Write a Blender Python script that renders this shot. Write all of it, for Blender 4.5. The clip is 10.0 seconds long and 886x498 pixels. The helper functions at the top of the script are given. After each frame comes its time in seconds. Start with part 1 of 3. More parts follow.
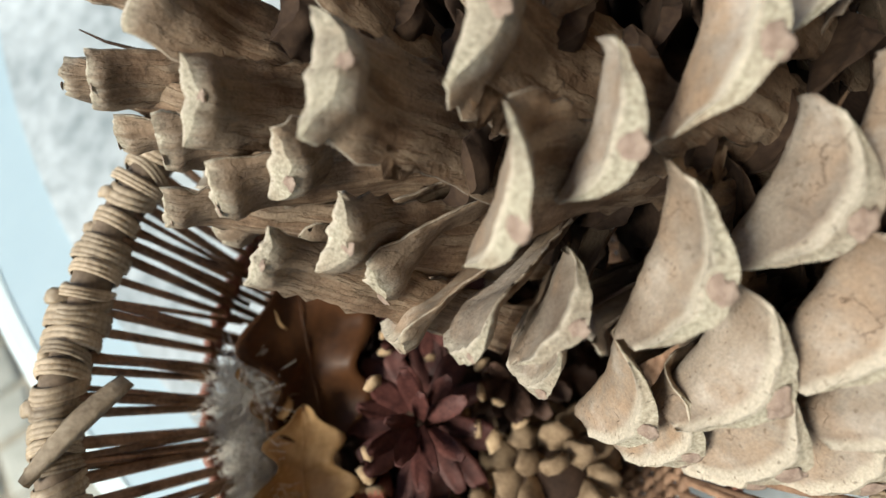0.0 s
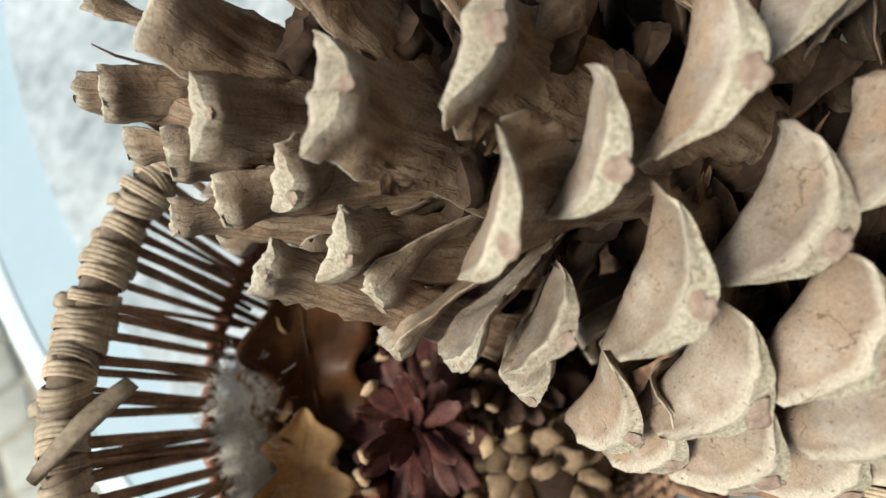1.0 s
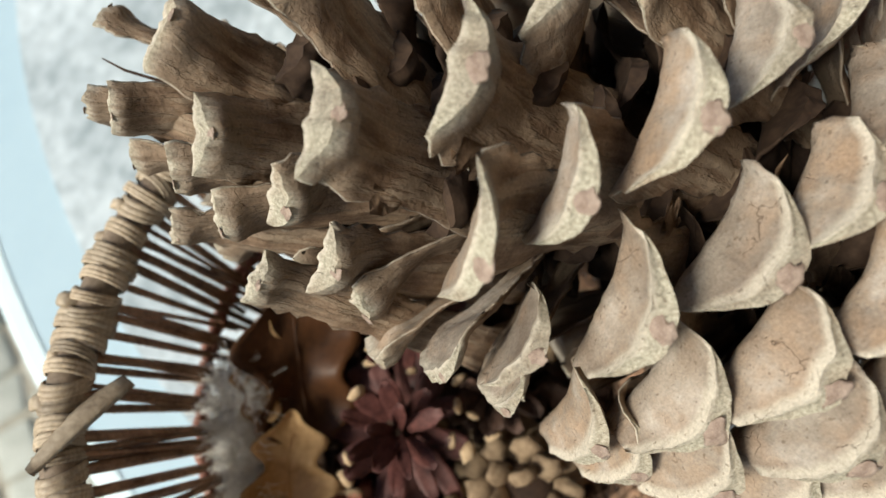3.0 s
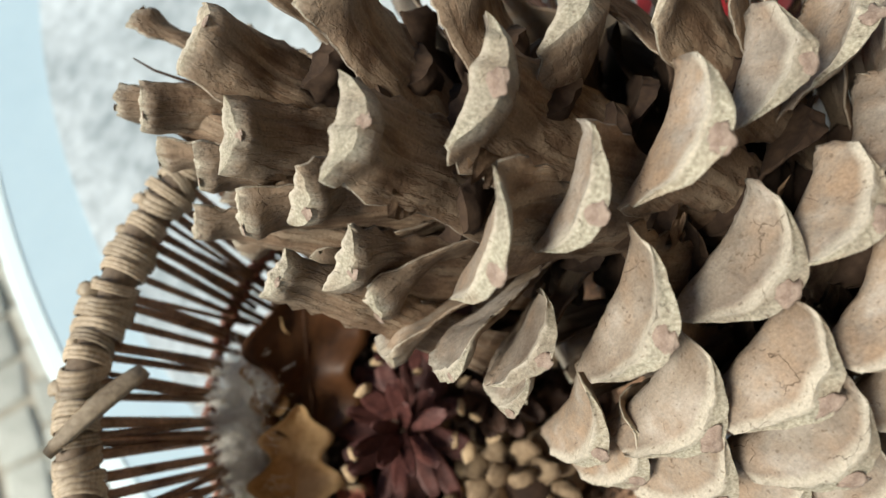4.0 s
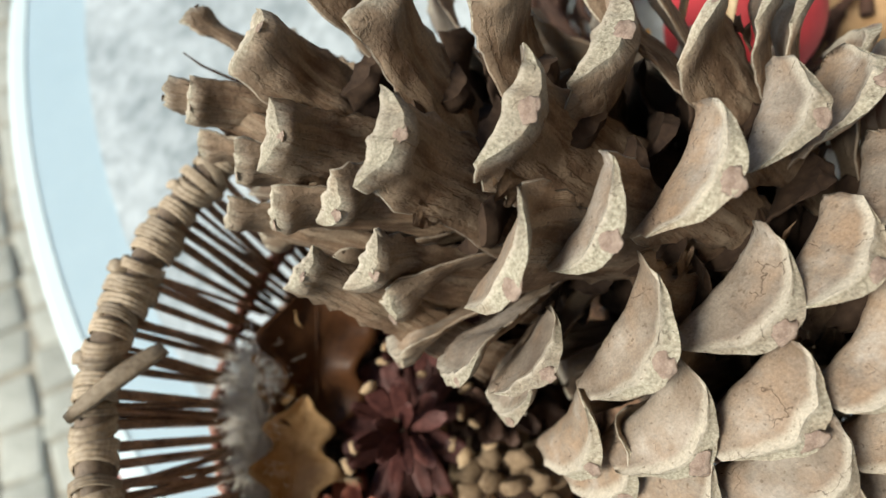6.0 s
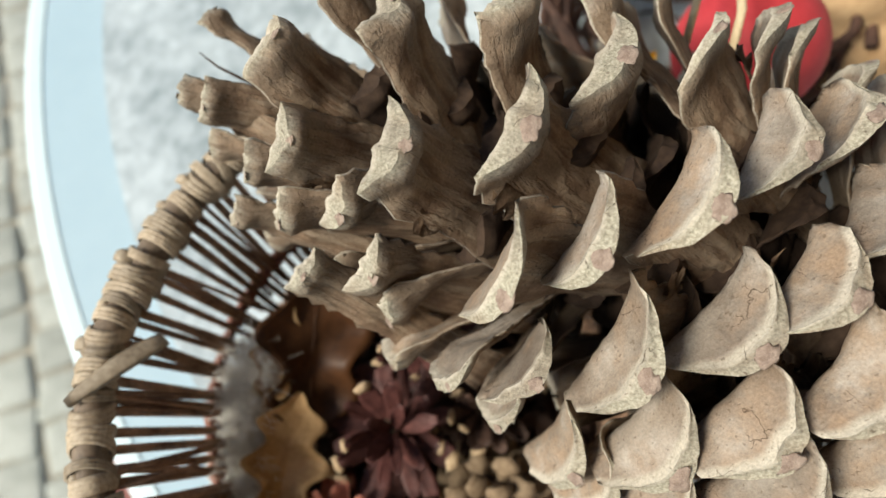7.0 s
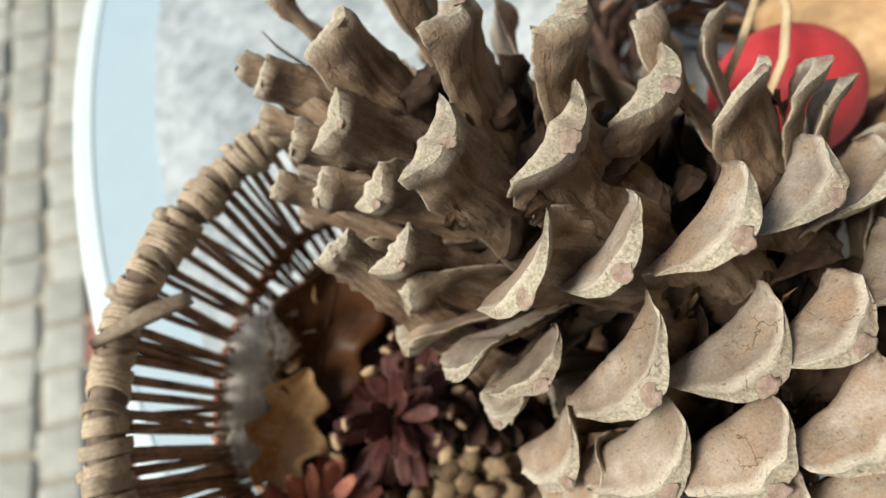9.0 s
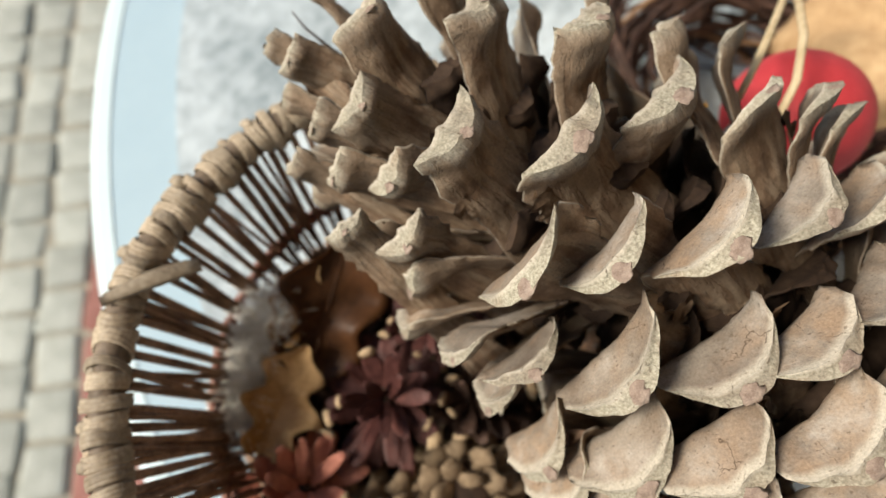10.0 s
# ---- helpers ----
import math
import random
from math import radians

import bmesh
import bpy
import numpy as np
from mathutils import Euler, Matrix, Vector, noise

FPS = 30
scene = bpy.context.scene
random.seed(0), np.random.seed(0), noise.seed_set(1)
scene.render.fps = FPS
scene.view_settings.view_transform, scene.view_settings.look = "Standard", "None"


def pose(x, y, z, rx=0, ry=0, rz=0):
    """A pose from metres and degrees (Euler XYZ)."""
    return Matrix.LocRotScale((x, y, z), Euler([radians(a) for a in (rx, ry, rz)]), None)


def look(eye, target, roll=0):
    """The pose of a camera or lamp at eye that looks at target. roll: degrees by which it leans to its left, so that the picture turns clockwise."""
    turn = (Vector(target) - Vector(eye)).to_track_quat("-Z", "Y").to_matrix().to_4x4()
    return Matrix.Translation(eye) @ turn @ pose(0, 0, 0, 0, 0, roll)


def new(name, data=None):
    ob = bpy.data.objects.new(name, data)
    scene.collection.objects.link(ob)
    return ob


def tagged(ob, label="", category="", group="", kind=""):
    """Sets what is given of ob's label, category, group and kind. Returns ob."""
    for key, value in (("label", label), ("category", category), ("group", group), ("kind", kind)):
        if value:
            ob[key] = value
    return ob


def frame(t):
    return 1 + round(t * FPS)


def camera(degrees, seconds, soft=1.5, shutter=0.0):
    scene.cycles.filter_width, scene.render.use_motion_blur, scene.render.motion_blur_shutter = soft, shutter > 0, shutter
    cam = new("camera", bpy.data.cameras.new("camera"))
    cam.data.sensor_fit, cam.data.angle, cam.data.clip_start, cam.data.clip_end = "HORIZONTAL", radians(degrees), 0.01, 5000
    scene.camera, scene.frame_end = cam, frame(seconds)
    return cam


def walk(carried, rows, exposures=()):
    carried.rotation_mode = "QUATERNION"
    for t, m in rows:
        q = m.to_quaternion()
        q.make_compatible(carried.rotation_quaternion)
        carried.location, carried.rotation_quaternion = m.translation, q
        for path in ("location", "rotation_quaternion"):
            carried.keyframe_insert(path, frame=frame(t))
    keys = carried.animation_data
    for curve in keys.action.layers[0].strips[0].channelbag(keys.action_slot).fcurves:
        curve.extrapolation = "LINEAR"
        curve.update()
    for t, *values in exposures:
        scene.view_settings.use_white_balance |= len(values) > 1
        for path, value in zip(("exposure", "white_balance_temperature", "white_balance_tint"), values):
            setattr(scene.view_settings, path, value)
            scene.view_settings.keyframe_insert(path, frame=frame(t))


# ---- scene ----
cam = camera(74.7, 10.0)
METRES, EYE, TILT, LEAN, TURN = 0.08, 1.14, -72.0, 4.0, 0.0
ROWS = [
    (0.0, 0.0, 0.0, 0.0, -0.0, 0.0, 0.0),
    (0.5, 0.0095, -0.0553, 0.02, 0.03, 0.12, -0.34),
    (1.0, 0.022, -0.0929, 0.0409, 0.09, 0.2, -0.71),
    (1.5, 0.0397, -0.1246, 0.0644, 0.01, 0.27, -1.01),
    (2.0, 0.0668, -0.1649, 0.0859, -0.11, 0.36, -1.29),
    (2.5, 0.089, -0.1997, 0.0979, -0.09, 0.37, -1.87),
    (4.0, 0.0315, -0.338, 0.1014, 0.06, 0.89, -4.8),
    (4.5, -0.0035, -0.3836, 0.0943, 0.28, 1.17, -5.97),
    (5.0, -0.0261, -0.4206, 0.0985, 0.39, 1.46, -7.12),
    (5.5, -0.0336, -0.4525, 0.1005, 0.48, 1.49, -8.5),
    (7.0, -0.0166, -0.556, 0.1313, 0.61, 1.8, -13.04),
    (7.5, -0.0332, -0.6219, 0.1527, 1.05, 2.11, -14.36),
    (8.0, -0.053, -0.6659, 0.152, 1.44, 2.35, -16.09),
    (8.5, -0.0649, -0.6813, 0.1015, 1.44, 2.3, -18.4),
    (9.0, -0.0735, -0.6811, 0.0411, 1.3, 2.39, -20.71),
    (9.5, -0.075, -0.7056, -0.0054, 1.14, 2.39, -23.03),
    (10.0, -0.073, -0.7657, -0.0353, 1.14, 2.47, -25.66),
]
walk(cam, [(t, pose(0, 0, EYE, TILT, LEAN, TURN) @ pose(METRES * x, METRES * y, METRES * z, 90 + pitch, roll, yaw)) for t, x, y, z, yaw, pitch, roll in ROWS], [(0.0, 0.52, 6600, 4), (5.0, 0.46, 6600, 4), (7.5, 0.46, 6600, 4), (10.0, 0.44, 6850, 7)])

cam.data.dof.use_dof = True
cam.data.dof.focus_distance = 0.198
cam.data.dof.aperture_fstop = 5.2

# ---- light ----
world = bpy.data.worlds.new("sky")
scene.world = world
world.use_nodes = True
wn = world.node_tree
sky = wn.nodes.new("ShaderNodeTexSky")
sky.sky_type = "NISHITA"
sky.sun_disc = False
sky.sun_elevation = radians(36)
sky.sun_rotation = radians(250)
wn.links.new(sky.outputs["Color"], wn.nodes["Background"].inputs["Color"])
wn.nodes["Background"].inputs["Strength"].default_value = 0.098
sun = new("sun", bpy.data.lights.new("sun", "SUN"))
sun.data.energy = 3.5
sun.data.angle = radians(20)
sun.data.color = (1.0, 0.93, 0.84)
sun.matrix_world = look((-0.92, -0.61, 2.03), (0.05, 0.05, 0.95))

CM = 0.01


# ---- materials ----
def material(name, dark, light, scale=60.0, rough=0.8, bump=0.3, bump_scale=300.0, fine=0.35, metal=0.0, stretch=(1, 1, 1), bump_dist=0.0006, vary=0.0, spec=0.3):
    """A mottled surface: two noises mix dark and light, a third gives relief; vary shifts the value from object to object."""
    m = bpy.data.materials.new(name)
    m.use_nodes = True
    n, k = m.node_tree.nodes, m.node_tree.links
    b = n["Principled BSDF"]
    b.inputs["Roughness"].default_value = rough
    b.inputs["Metallic"].default_value = metal
    b.inputs["Specular IOR Level"].default_value = spec
    co = n.new("ShaderNodeTexCoord")
    mp = n.new("ShaderNodeMapping")
    mp.inputs["Scale"].default_value = stretch
    k.new(co.outputs["Object"], mp.inputs["Vector"])
    n1 = n.new("ShaderNodeTexNoise")
    n1.inputs["Scale"].default_value = scale
    n1.inputs["Detail"].default_value = 6
    n2 = n.new("ShaderNodeTexNoise")
    n2.inputs["Scale"].default_value = scale * 7
    n2.inputs["Detail"].default_value = 4
    n3 = n.new("ShaderNodeTexNoise")
    n3.inputs["Scale"].default_value = bump_scale
    n3.inputs["Detail"].default_value = 6
    for q in (n1, n2, n3):
        k.new(mp.outputs["Vector"], q.inputs["Vector"])
    mx = n.new("ShaderNodeMix")
    mx.inputs[0].default_value = fine
    k.new(n1.outputs["Fac"], mx.inputs[2])
    k.new(n2.outputs["Fac"], mx.inputs[3])
    rp = n.new("ShaderNodeValToRGB")
    rp.color_ramp.elements[0].position, rp.color_ramp.elements[1].position = 0.36, 0.66
    rp.color_ramp.elements[0].color = (*dark, 1)
    rp.color_ramp.elements[1].color = (*light, 1)
    k.new(mx.outputs[0], rp.inputs["Fac"])
    last = rp.outputs["Color"]
    if vary:
        oi = n.new("ShaderNodeObjectInfo")
        mr = n.new("ShaderNodeMapRange")
        mr.inputs["To Min"].default_value, mr.inputs["To Max"].default_value = 1 - vary, 1 + vary
        k.new(oi.outputs["Random"], mr.inputs["Value"])
        hs = n.new("ShaderNodeHueSaturation")
        k.new(mr.outputs["Result"], hs.inputs["Value"])
        k.new(last, hs.inputs["Color"])
        last = hs.outputs["Color"]
    k.new(last, b.inputs["Base Color"])
    bp = n.new("ShaderNodeBump")
    bp.inputs["Strength"].default_value = bump
    bp.inputs["Distance"].default_value = bump_dist
    k.new(n3.outputs["Fac"], bp.inputs["Height"])
    k.new(bp.outputs["Normal"], b.inputs["Normal"])
    return m


def scale_material(name="scale_bark"):
    """Weathered cone scale. Its second coordinate runs from the stem over the upper side to the keel (0 to 1), over the end
    (to 1.05) and back along the under side (to 2): the end is pale and speckled, the rest brown and streaked."""
    m = bpy.data.materials.new(name)
    m.use_nodes = True
    n, k = m.node_tree.nodes, m.node_tree.links
    b = n["Principled BSDF"]
    b.inputs["Roughness"].default_value = 0.8
    b.inputs["Specular IOR Level"].default_value = 0.25
    co = n.new("ShaderNodeTexCoord")
    oi = n.new("ShaderNodeObjectInfo")
    sc = n.new("ShaderNodeMath")
    sc.operation = "MULTIPLY"
    sc.inputs[1].default_value = 40
    k.new(oi.outputs["Random"], sc.inputs[0])
    cb = n.new("ShaderNodeCombineXYZ")
    k.new(sc.outputs[0], cb.inputs[0])
    k.new(sc.outputs[0], cb.inputs[2])

    def moved(socket):
        ad = n.new("ShaderNodeVectorMath")
        ad.operation = "ADD"
        k.new(socket, ad.inputs[0])
        k.new(cb.outputs[0], ad.inputs[1])
        return ad.outputs[0]

    def noise_of(socket, scale, detail=5, rough=0.55):
        q = n.new("ShaderNodeTexNoise")
        q.inputs["Scale"].default_value = scale
        q.inputs["Detail"].default_value = detail
        q.inputs["Roughness"].default_value = rough
        k.new(socket, q.inputs["Vector"])
        return q.outputs["Fac"]

    def ramp(socket, stops):
        q = n.new("ShaderNodeValToRGB")
        e = q.color_ramp.elements
        e[0].position, e[0].color = stops[0][0], (*stops[0][1], 1)
        e[1].position, e[1].color = stops[-1][0], (*stops[-1][1], 1)
        for p, c in stops[1:-1]:
            e.new(p).color = (*c, 1)
        k.new(socket, q.inputs["Fac"])
        return q.outputs["Color"]

    def span(socket, lo, hi, to_lo=0.0, to_hi=1.0):
        q = n.new("ShaderNodeMapRange")
        for name_, value in (("From Min", lo), ("From Max", hi), ("To Min", to_lo), ("To Max", to_hi)):
            q.inputs[name_].default_value = value
        k.new(socket, q.inputs["Value"])
        return q.outputs["Result"]

    def mix(fac, a, c, kind="MIX"):
        q = n.new("ShaderNodeMix")
        q.data_type, q.blend_type = "RGBA", kind
        k.new(fac, q.inputs["Factor"]) if not isinstance(fac, float) else None
        if isinstance(fac, float):
            q.inputs["Factor"].default_value = fac
        for socket, name_ in ((a, "A"), (c, "B")):
            if isinstance(socket, tuple):
                q.inputs[name_].default_value = (*socket, 1)
            else:
                k.new(socket, q.inputs[name_])
        return q.outputs["Result"]

    def maths(op, a, c):
        q = n.new("ShaderNodeMath")
        q.operation = op
        for i, v in enumerate((a, c)):
            if isinstance(v, float):
                q.inputs[i].default_value = v
            else:
                k.new(v, q.inputs[i])
        return q.outputs[0]

    place = moved(co.outputs["Object"])
    uv = n.new("ShaderNodeUVMap")
    uv.uv_map = "length"
    sp = n.new("ShaderNodeSeparateXYZ")
    k.new(uv.outputs["UV"], sp.inputs["Vector"])
    along = sp.outputs["Y"]
    mp = n.new("ShaderNodeMapping")
    mp.inputs["Scale"].default_value = (9, 2.4, 1)
    k.new(uv.outputs["UV"], mp.inputs["Vector"])
    streak = noise_of(moved(mp.outputs["Vector"]), 1.0, 5, 0.55)
    soft = noise_of(place, 42, 4)
    fine = noise_of(place, 900, 3, 0.7)
    speck = noise_of(place, 520, 2, 0.4)
    stain = noise_of(place, 75, 3)
    # pale dry end
    pale = ramp(soft, [(0.30, (0.175, 0.135, 0.105)), (0.50, (0.28, 0.235, 0.19)), (0.68, (0.45, 0.40, 0.345))])
    pale = mix(span(stain, 0.47, 0.66, 0.0, 0.5), pale, (0.33, 0.225, 0.150))
    # some scales are tanned all over, unevenly
    tan = maths("MULTIPLY", span(oi.outputs["Random"], 0.35, 0.95, 0.0, 0.65), span(noise_of(place, 110, 5, 0.6), 0.36, 0.60))
    pale = mix(tan, pale, (0.325, 0.218, 0.137))
    cream = ramp(fine, [(0.30, (0.265, 0.238, 0.175)), (0.68, (0.47, 0.435, 0.345))])
    facet = maths("MULTIPLY", maths("MULTIPLY", span(along, 0.965, 0.995), span(along, 1.10, 1.05)), span(soft, 0.36, 0.62, 0.45, 1.0))
    pale = mix(facet, pale, cream)
    # brown inner part, streaked from stem to end
    blotch = maths("ADD", maths("MULTIPLY", streak, 0.4), maths("MULTIPLY", noise_of(place, 65, 6, 0.62), 0.6))
    brown = ramp(blotch, [(0.36, (0.085, 0.050, 0.030)), (0.5, (0.215, 0.142, 0.092)), (0.64, (0.36, 0.265, 0.182))])
    mp2 = n.new("ShaderNodeMapping")
    mp2.inputs["Scale"].default_value = (5.5, 3.2, 1)
    k.new(uv.outputs["UV"], mp2.inputs["Vector"])
    peel = noise_of(moved(mp2.outputs["Vector"]), 1.0, 7, 0.62)
    skin = ramp(streak, [(0.3, (0.19, 0.132, 0.088)), (0.7, (0.35, 0.27, 0.192))])
    brown = mix(maths("MULTIPLY", span(peel, 0.49, 0.545), span(along, 1.0, 1.06, 0.0, 0.85)), brown, skin)
    # near-black towards the stem: brown inner side plus painted shade of the recess
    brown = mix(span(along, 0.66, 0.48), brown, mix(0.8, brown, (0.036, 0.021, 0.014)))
    line = maths("ADD", along, maths("MULTIPLY", peel, 0.16))
    upper = span(line, 0.56, 0.80)
    lower = span(maths("SUBTRACT", along, maths("MULTIPLY", streak, 0.16)), 1.03, 0.97)
    grey = mix(span(maths("SUBTRACT", along, maths("MULTIPLY", peel, 0.6)), 1.04, 0.76), brown, (0.245, 0.182, 0.128))
    end = maths("MULTIPLY", upper, lower)
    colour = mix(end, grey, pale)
    # worn, lighter keel
    keel = maths("MULTIPLY", span(along, 0.958, 0.985), span(along, 1.016, 1.004))
    colour = mix(maths("MULTIPLY", keel, 0.75), colour, (0.56, 0.50, 0.41))
    # thin drying cracks here and there
    warp = n.new("ShaderNodeVectorMath")
    warp.operation = "ADD"
    tint = n.new("ShaderNodeTexNoise")
    tint.inputs["Scale"].default_value = 160
    k.new(place, tint.inputs["Vector"])
    shrink = n.new("ShaderNodeVectorMath")
    shrink.operation = "SCALE"
    shrink.inputs["Scale"].default_value = 0.012
    k.new(tint.outputs["Color"], shrink.inputs[0])
    k.new(place, warp.inputs[0])
    k.new(shrink.outputs[0], warp.inputs[1])
    vo = n.new("ShaderNodeTexVoronoi")
    vo.feature = "DISTANCE_TO_EDGE"
    vo.inputs["Scale"].default_value = 62
    k.new(warp.outputs[0], vo.inputs["Vector"])
    crack = maths("MULTIPLY", span(vo.outputs["Distance"], 0.012, 0.003), span(stain, 0.575, 0.63))
    colour = mix(maths("MULTIPLY", crack, 0.6), colour, (0.085, 0.055, 0.038))
    # grain and dark pits
    colour = mix(maths("MULTIPLY", span(speck, 0.66, 0.72), 0.6), colour, (0.12, 0.085, 0.06))
    grain = n.new("ShaderNodeHueSaturation")
    k.new(colour, grain.inputs["Color"])
    k.new(maths("MULTIPLY", span(fine, 0.25, 0.75, 0.76, 1.20), span(oi.outputs["Random"], 0.0, 1.0, 0.90, 1.08)), grain.inputs["Value"])
    k.new(grain.outputs["Color"], b.inputs["Base Color"])
    # fine relief: grain, shallow cracks along the streaks
    bp = n.new("ShaderNodeBump")
    bp.inputs["Strength"].default_value = 0.75
    bp.inputs["Distance"].default_value = 0.0006
    rel = maths("SUBTRACT", maths("MULTIPLY", fine, 0.55), crack)
    rel = maths("ADD", rel, maths("MULTIPLY", maths("MULTIPLY", span(peel, 0.48, 0.54), 1.1), span(end, 1.0, 0.0, 0.0, 1.0)))
    rel = maths("ADD", rel, maths("MULTIPLY", noise_of(place, 95, 3, 0.5), 1.8))
    rel = maths("ADD", rel, maths("ADD", maths("MULTIPLY", maths("MULTIPLY", streak, 0.45), span(end, 1.0, 0.0, 0.0, 1.0)), maths("ADD", maths("MULTIPLY", speck, 0.5), maths("MULTIPLY", noise_of(place, 210, 4, 0.6), 1.3))))
    k.new(rel, bp.inputs["Height"])
    k.new(bp.outputs["Normal"], b.inputs["Normal"])
    return m


M_SCALE = scale_material()
# inner scale brown, darkened to stand in for shade in the gaps
M_INNER_SHADED = material("shaded_inner_scale", (0.022, 0.012, 0.008), (0.070, 0.043, 0.027), 60, 0.85, 0.4, 300)
M_FLAKE = material("papery_flake", (0.11, 0.066, 0.04), (0.29, 0.195, 0.125), 120, 0.7, 0.4, 500)
M_UMBO = material("umbo", (0.20, 0.14, 0.11), (0.39, 0.305, 0.25), 300, 0.8, 0.6, 900)
# core brown lowered so that its colour carries the shade deep between scales
M_CORE = material("shaded_cone_core", (0.022, 0.013, 0.009), (0.065, 0.038, 0.025), 90, 0.9, 0.5, 300)
M_REDSCALE = material("red_brown_scale", (0.034, 0.011, 0.010), (0.135, 0.050, 0.042), 120, 0.6, 0.3, 500, vary=0.25)
M_REDLIGHT = material("rust_scale", (0.30, 0.10, 0.07), (0.62, 0.26, 0.185), 120, 0.6, 0.3, 500, vary=0.25)
M_DARKSCALE = material("dark_brown_scale", (0.03, 0.015, 0.01), (0.09, 0.05, 0.035), 120, 0.7, 0.3, 500, vary=0.2)
M_TIP = material("pale_scale_tip", (0.34, 0.23, 0.13), (0.60, 0.46, 0.30), 200, 0.8, 0.3, 700)
M_SMALL = material("tan_scale", (0.15, 0.10, 0.06), (0.34, 0.25, 0.16), 150, 0.8, 0.3, 500, vary=0.15)
M_RIMROD = material("grey_rim_rod", (0.11, 0.08, 0.055), (0.27, 0.205, 0.15), 70, 0.6, 0.3, 300, 0.4)
M_CANE = material("cane_binding", (0.26, 0.195, 0.13), (0.54, 0.445, 0.325), 55, 0.55, 0.3, 350, 0.5, stretch=(1, 1, 3), vary=0.30, spec=0.4)
M_ROD = material("willow_rod", (0.14, 0.078, 0.050), (0.42, 0.27, 0.18), 70, 0.6, 0.3, 300, 0.4, vary=0.3)
M_RODRED = material("red_willow", (0.15, 0.06, 0.042), (0.32, 0.15, 0.11), 70, 0.55, 0.3, 300, 0.4)
M_LEAF = material("brown_leaf", (0.040, 0.016, 0.006), (0.105, 0.042, 0.014), 45, 0.5, 0.4, 160, 0.3)
M_OAK = material("tan_leaf", (0.30, 0.17, 0.065), (0.58, 0.38, 0.19), 50, 0.6, 0.4, 160, 0.3)
M_FLUFF = material("grey_fibre", (0.76, 0.73, 0.67), (0.88, 0.86, 0.81), 120, 0.95, 0.2, 500)
M_TABLE = material("pale_blue_laminate", (0.44, 0.585, 0.67), (0.48, 0.625, 0.705), 8, 0.45, 0.05, 200)
M_EDGE = material("table_edging", (0.68, 0.83, 0.87), (0.72, 0.86, 0.90), 8, 0.4, 0.05, 200)
M_STEEL = material("table_steel", (0.3, 0.3, 0.31), (0.4, 0.4, 0.41), 20, 0.4, 0.05, 200, metal=0.9)
M_STONE = material("granite_sett", (0.34, 0.35, 0.305), (0.53, 0.54, 0.485), 18, 0.85, 0.5, 120, 0.5, vary=0.13, bump_dist=0.003)
M_BRICK = material("red_paver", (0.27, 0.115, 0.095), (0.40, 0.19, 0.155), 18, 0.85, 0.4, 120, 0.4, vary=0.12, bump_dist=0.002)
M_SOIL = material("joint_sand", (0.30, 0.27, 0.215), (0.45, 0.415, 0.335), 40, 0.95, 0.6, 150, 0.5, bump_dist=0.004)
M_RED = material("red_skin", (0.42, 0.03, 0.04), (0.60, 0.06, 0.07), 25, 0.6, 0.1, 300, 0.3, spec=0.3)
M_CORD = material("raffia_cord", (0.46, 0.35, 0.20), (0.68, 0.55, 0.36), 90, 0.7, 0.3, 500, stretch=(1, 1, 4))
M_YELLOW = material("yellow_petal", (0.62, 0.33, 0.02), (0.80, 0.48, 0.04), 60, 0.6, 0.2, 300)
M_BARK = material("dark_twig", (0.035, 0.019, 0.014), (0.12, 0.066, 0.048), 60, 0.85, 0.5, 250)
M_TWIG = material("peeled_twig", (0.26, 0.14, 0.07), (0.45, 0.27, 0.15), 60, 0.7, 0.3, 250)
M_SACK = material("sackcloth", (0.36, 0.22, 0.11), (0.60, 0.42, 0.24), 14, 0.9, 0.5, 420, 0.45)
M_MARBLE = material("grey_marbling", (0.27, 0.325, 0.35), (0.72, 0.80, 0.84), 13, 0.4, 0.05, 200, 0.36, stretch=(1.0, 0.7, 1))


# ---- helpers ----
def part(name, bm, mat, parent=None, label="", smooth=True):
    me = bpy.data.meshes.new(name)
    bm.to_mesh(me)
    bm.free()
    me.materials.append(mat)
    if smooth:
        me.shade_smooth()
    ob = new(name, me)
    if parent:
        ob.parent = parent
    if label:
        tagged(ob, label)
    return ob


def thing(name, label, category, m=None, group="", kind=""):
    ob = new(name)
    ob.empty_display_size = 0.01
    if m is not None:
        ob.matrix_world = m
    return tagged(ob, label, category, group, kind)


def tube(bm, points, radii, sides=8, flat=1.0, caps=True):
    """A round rod along points, with a radius at each; flat squeezes it along its second axis."""
    pts = [Vector(p) for p in points]
    if not isinstance(radii, (list, tuple)):
        radii = [radii] * len(pts)
    rings = []
    up = None
    for i, p in enumerate(pts):
        d = (pts[min(i + 1, len(pts) - 1)] - pts[max(i - 1, 0)]).normalized()
        if up is None:
            up = d.orthogonal().normalized()
        up = (up - d * up.dot(d)).normalized()
        side = d.cross(up)
        rings.append([bm.verts.new(p + (up * math.cos(a) + side * math.sin(a) * flat) * radii[i]) for a in (2 * math.pi * j / sides for j in range(sides))])
    for a, b in zip(rings, rings[1:]):
        for j in range(sides):
            bm.faces.new((a[j], a[(j + 1) % sides], b[(j + 1) % sides], b[j]))
    if caps:
        bm.faces.new(list(reversed(rings[0])))
        bm.faces.new(rings[-1])
    return bm


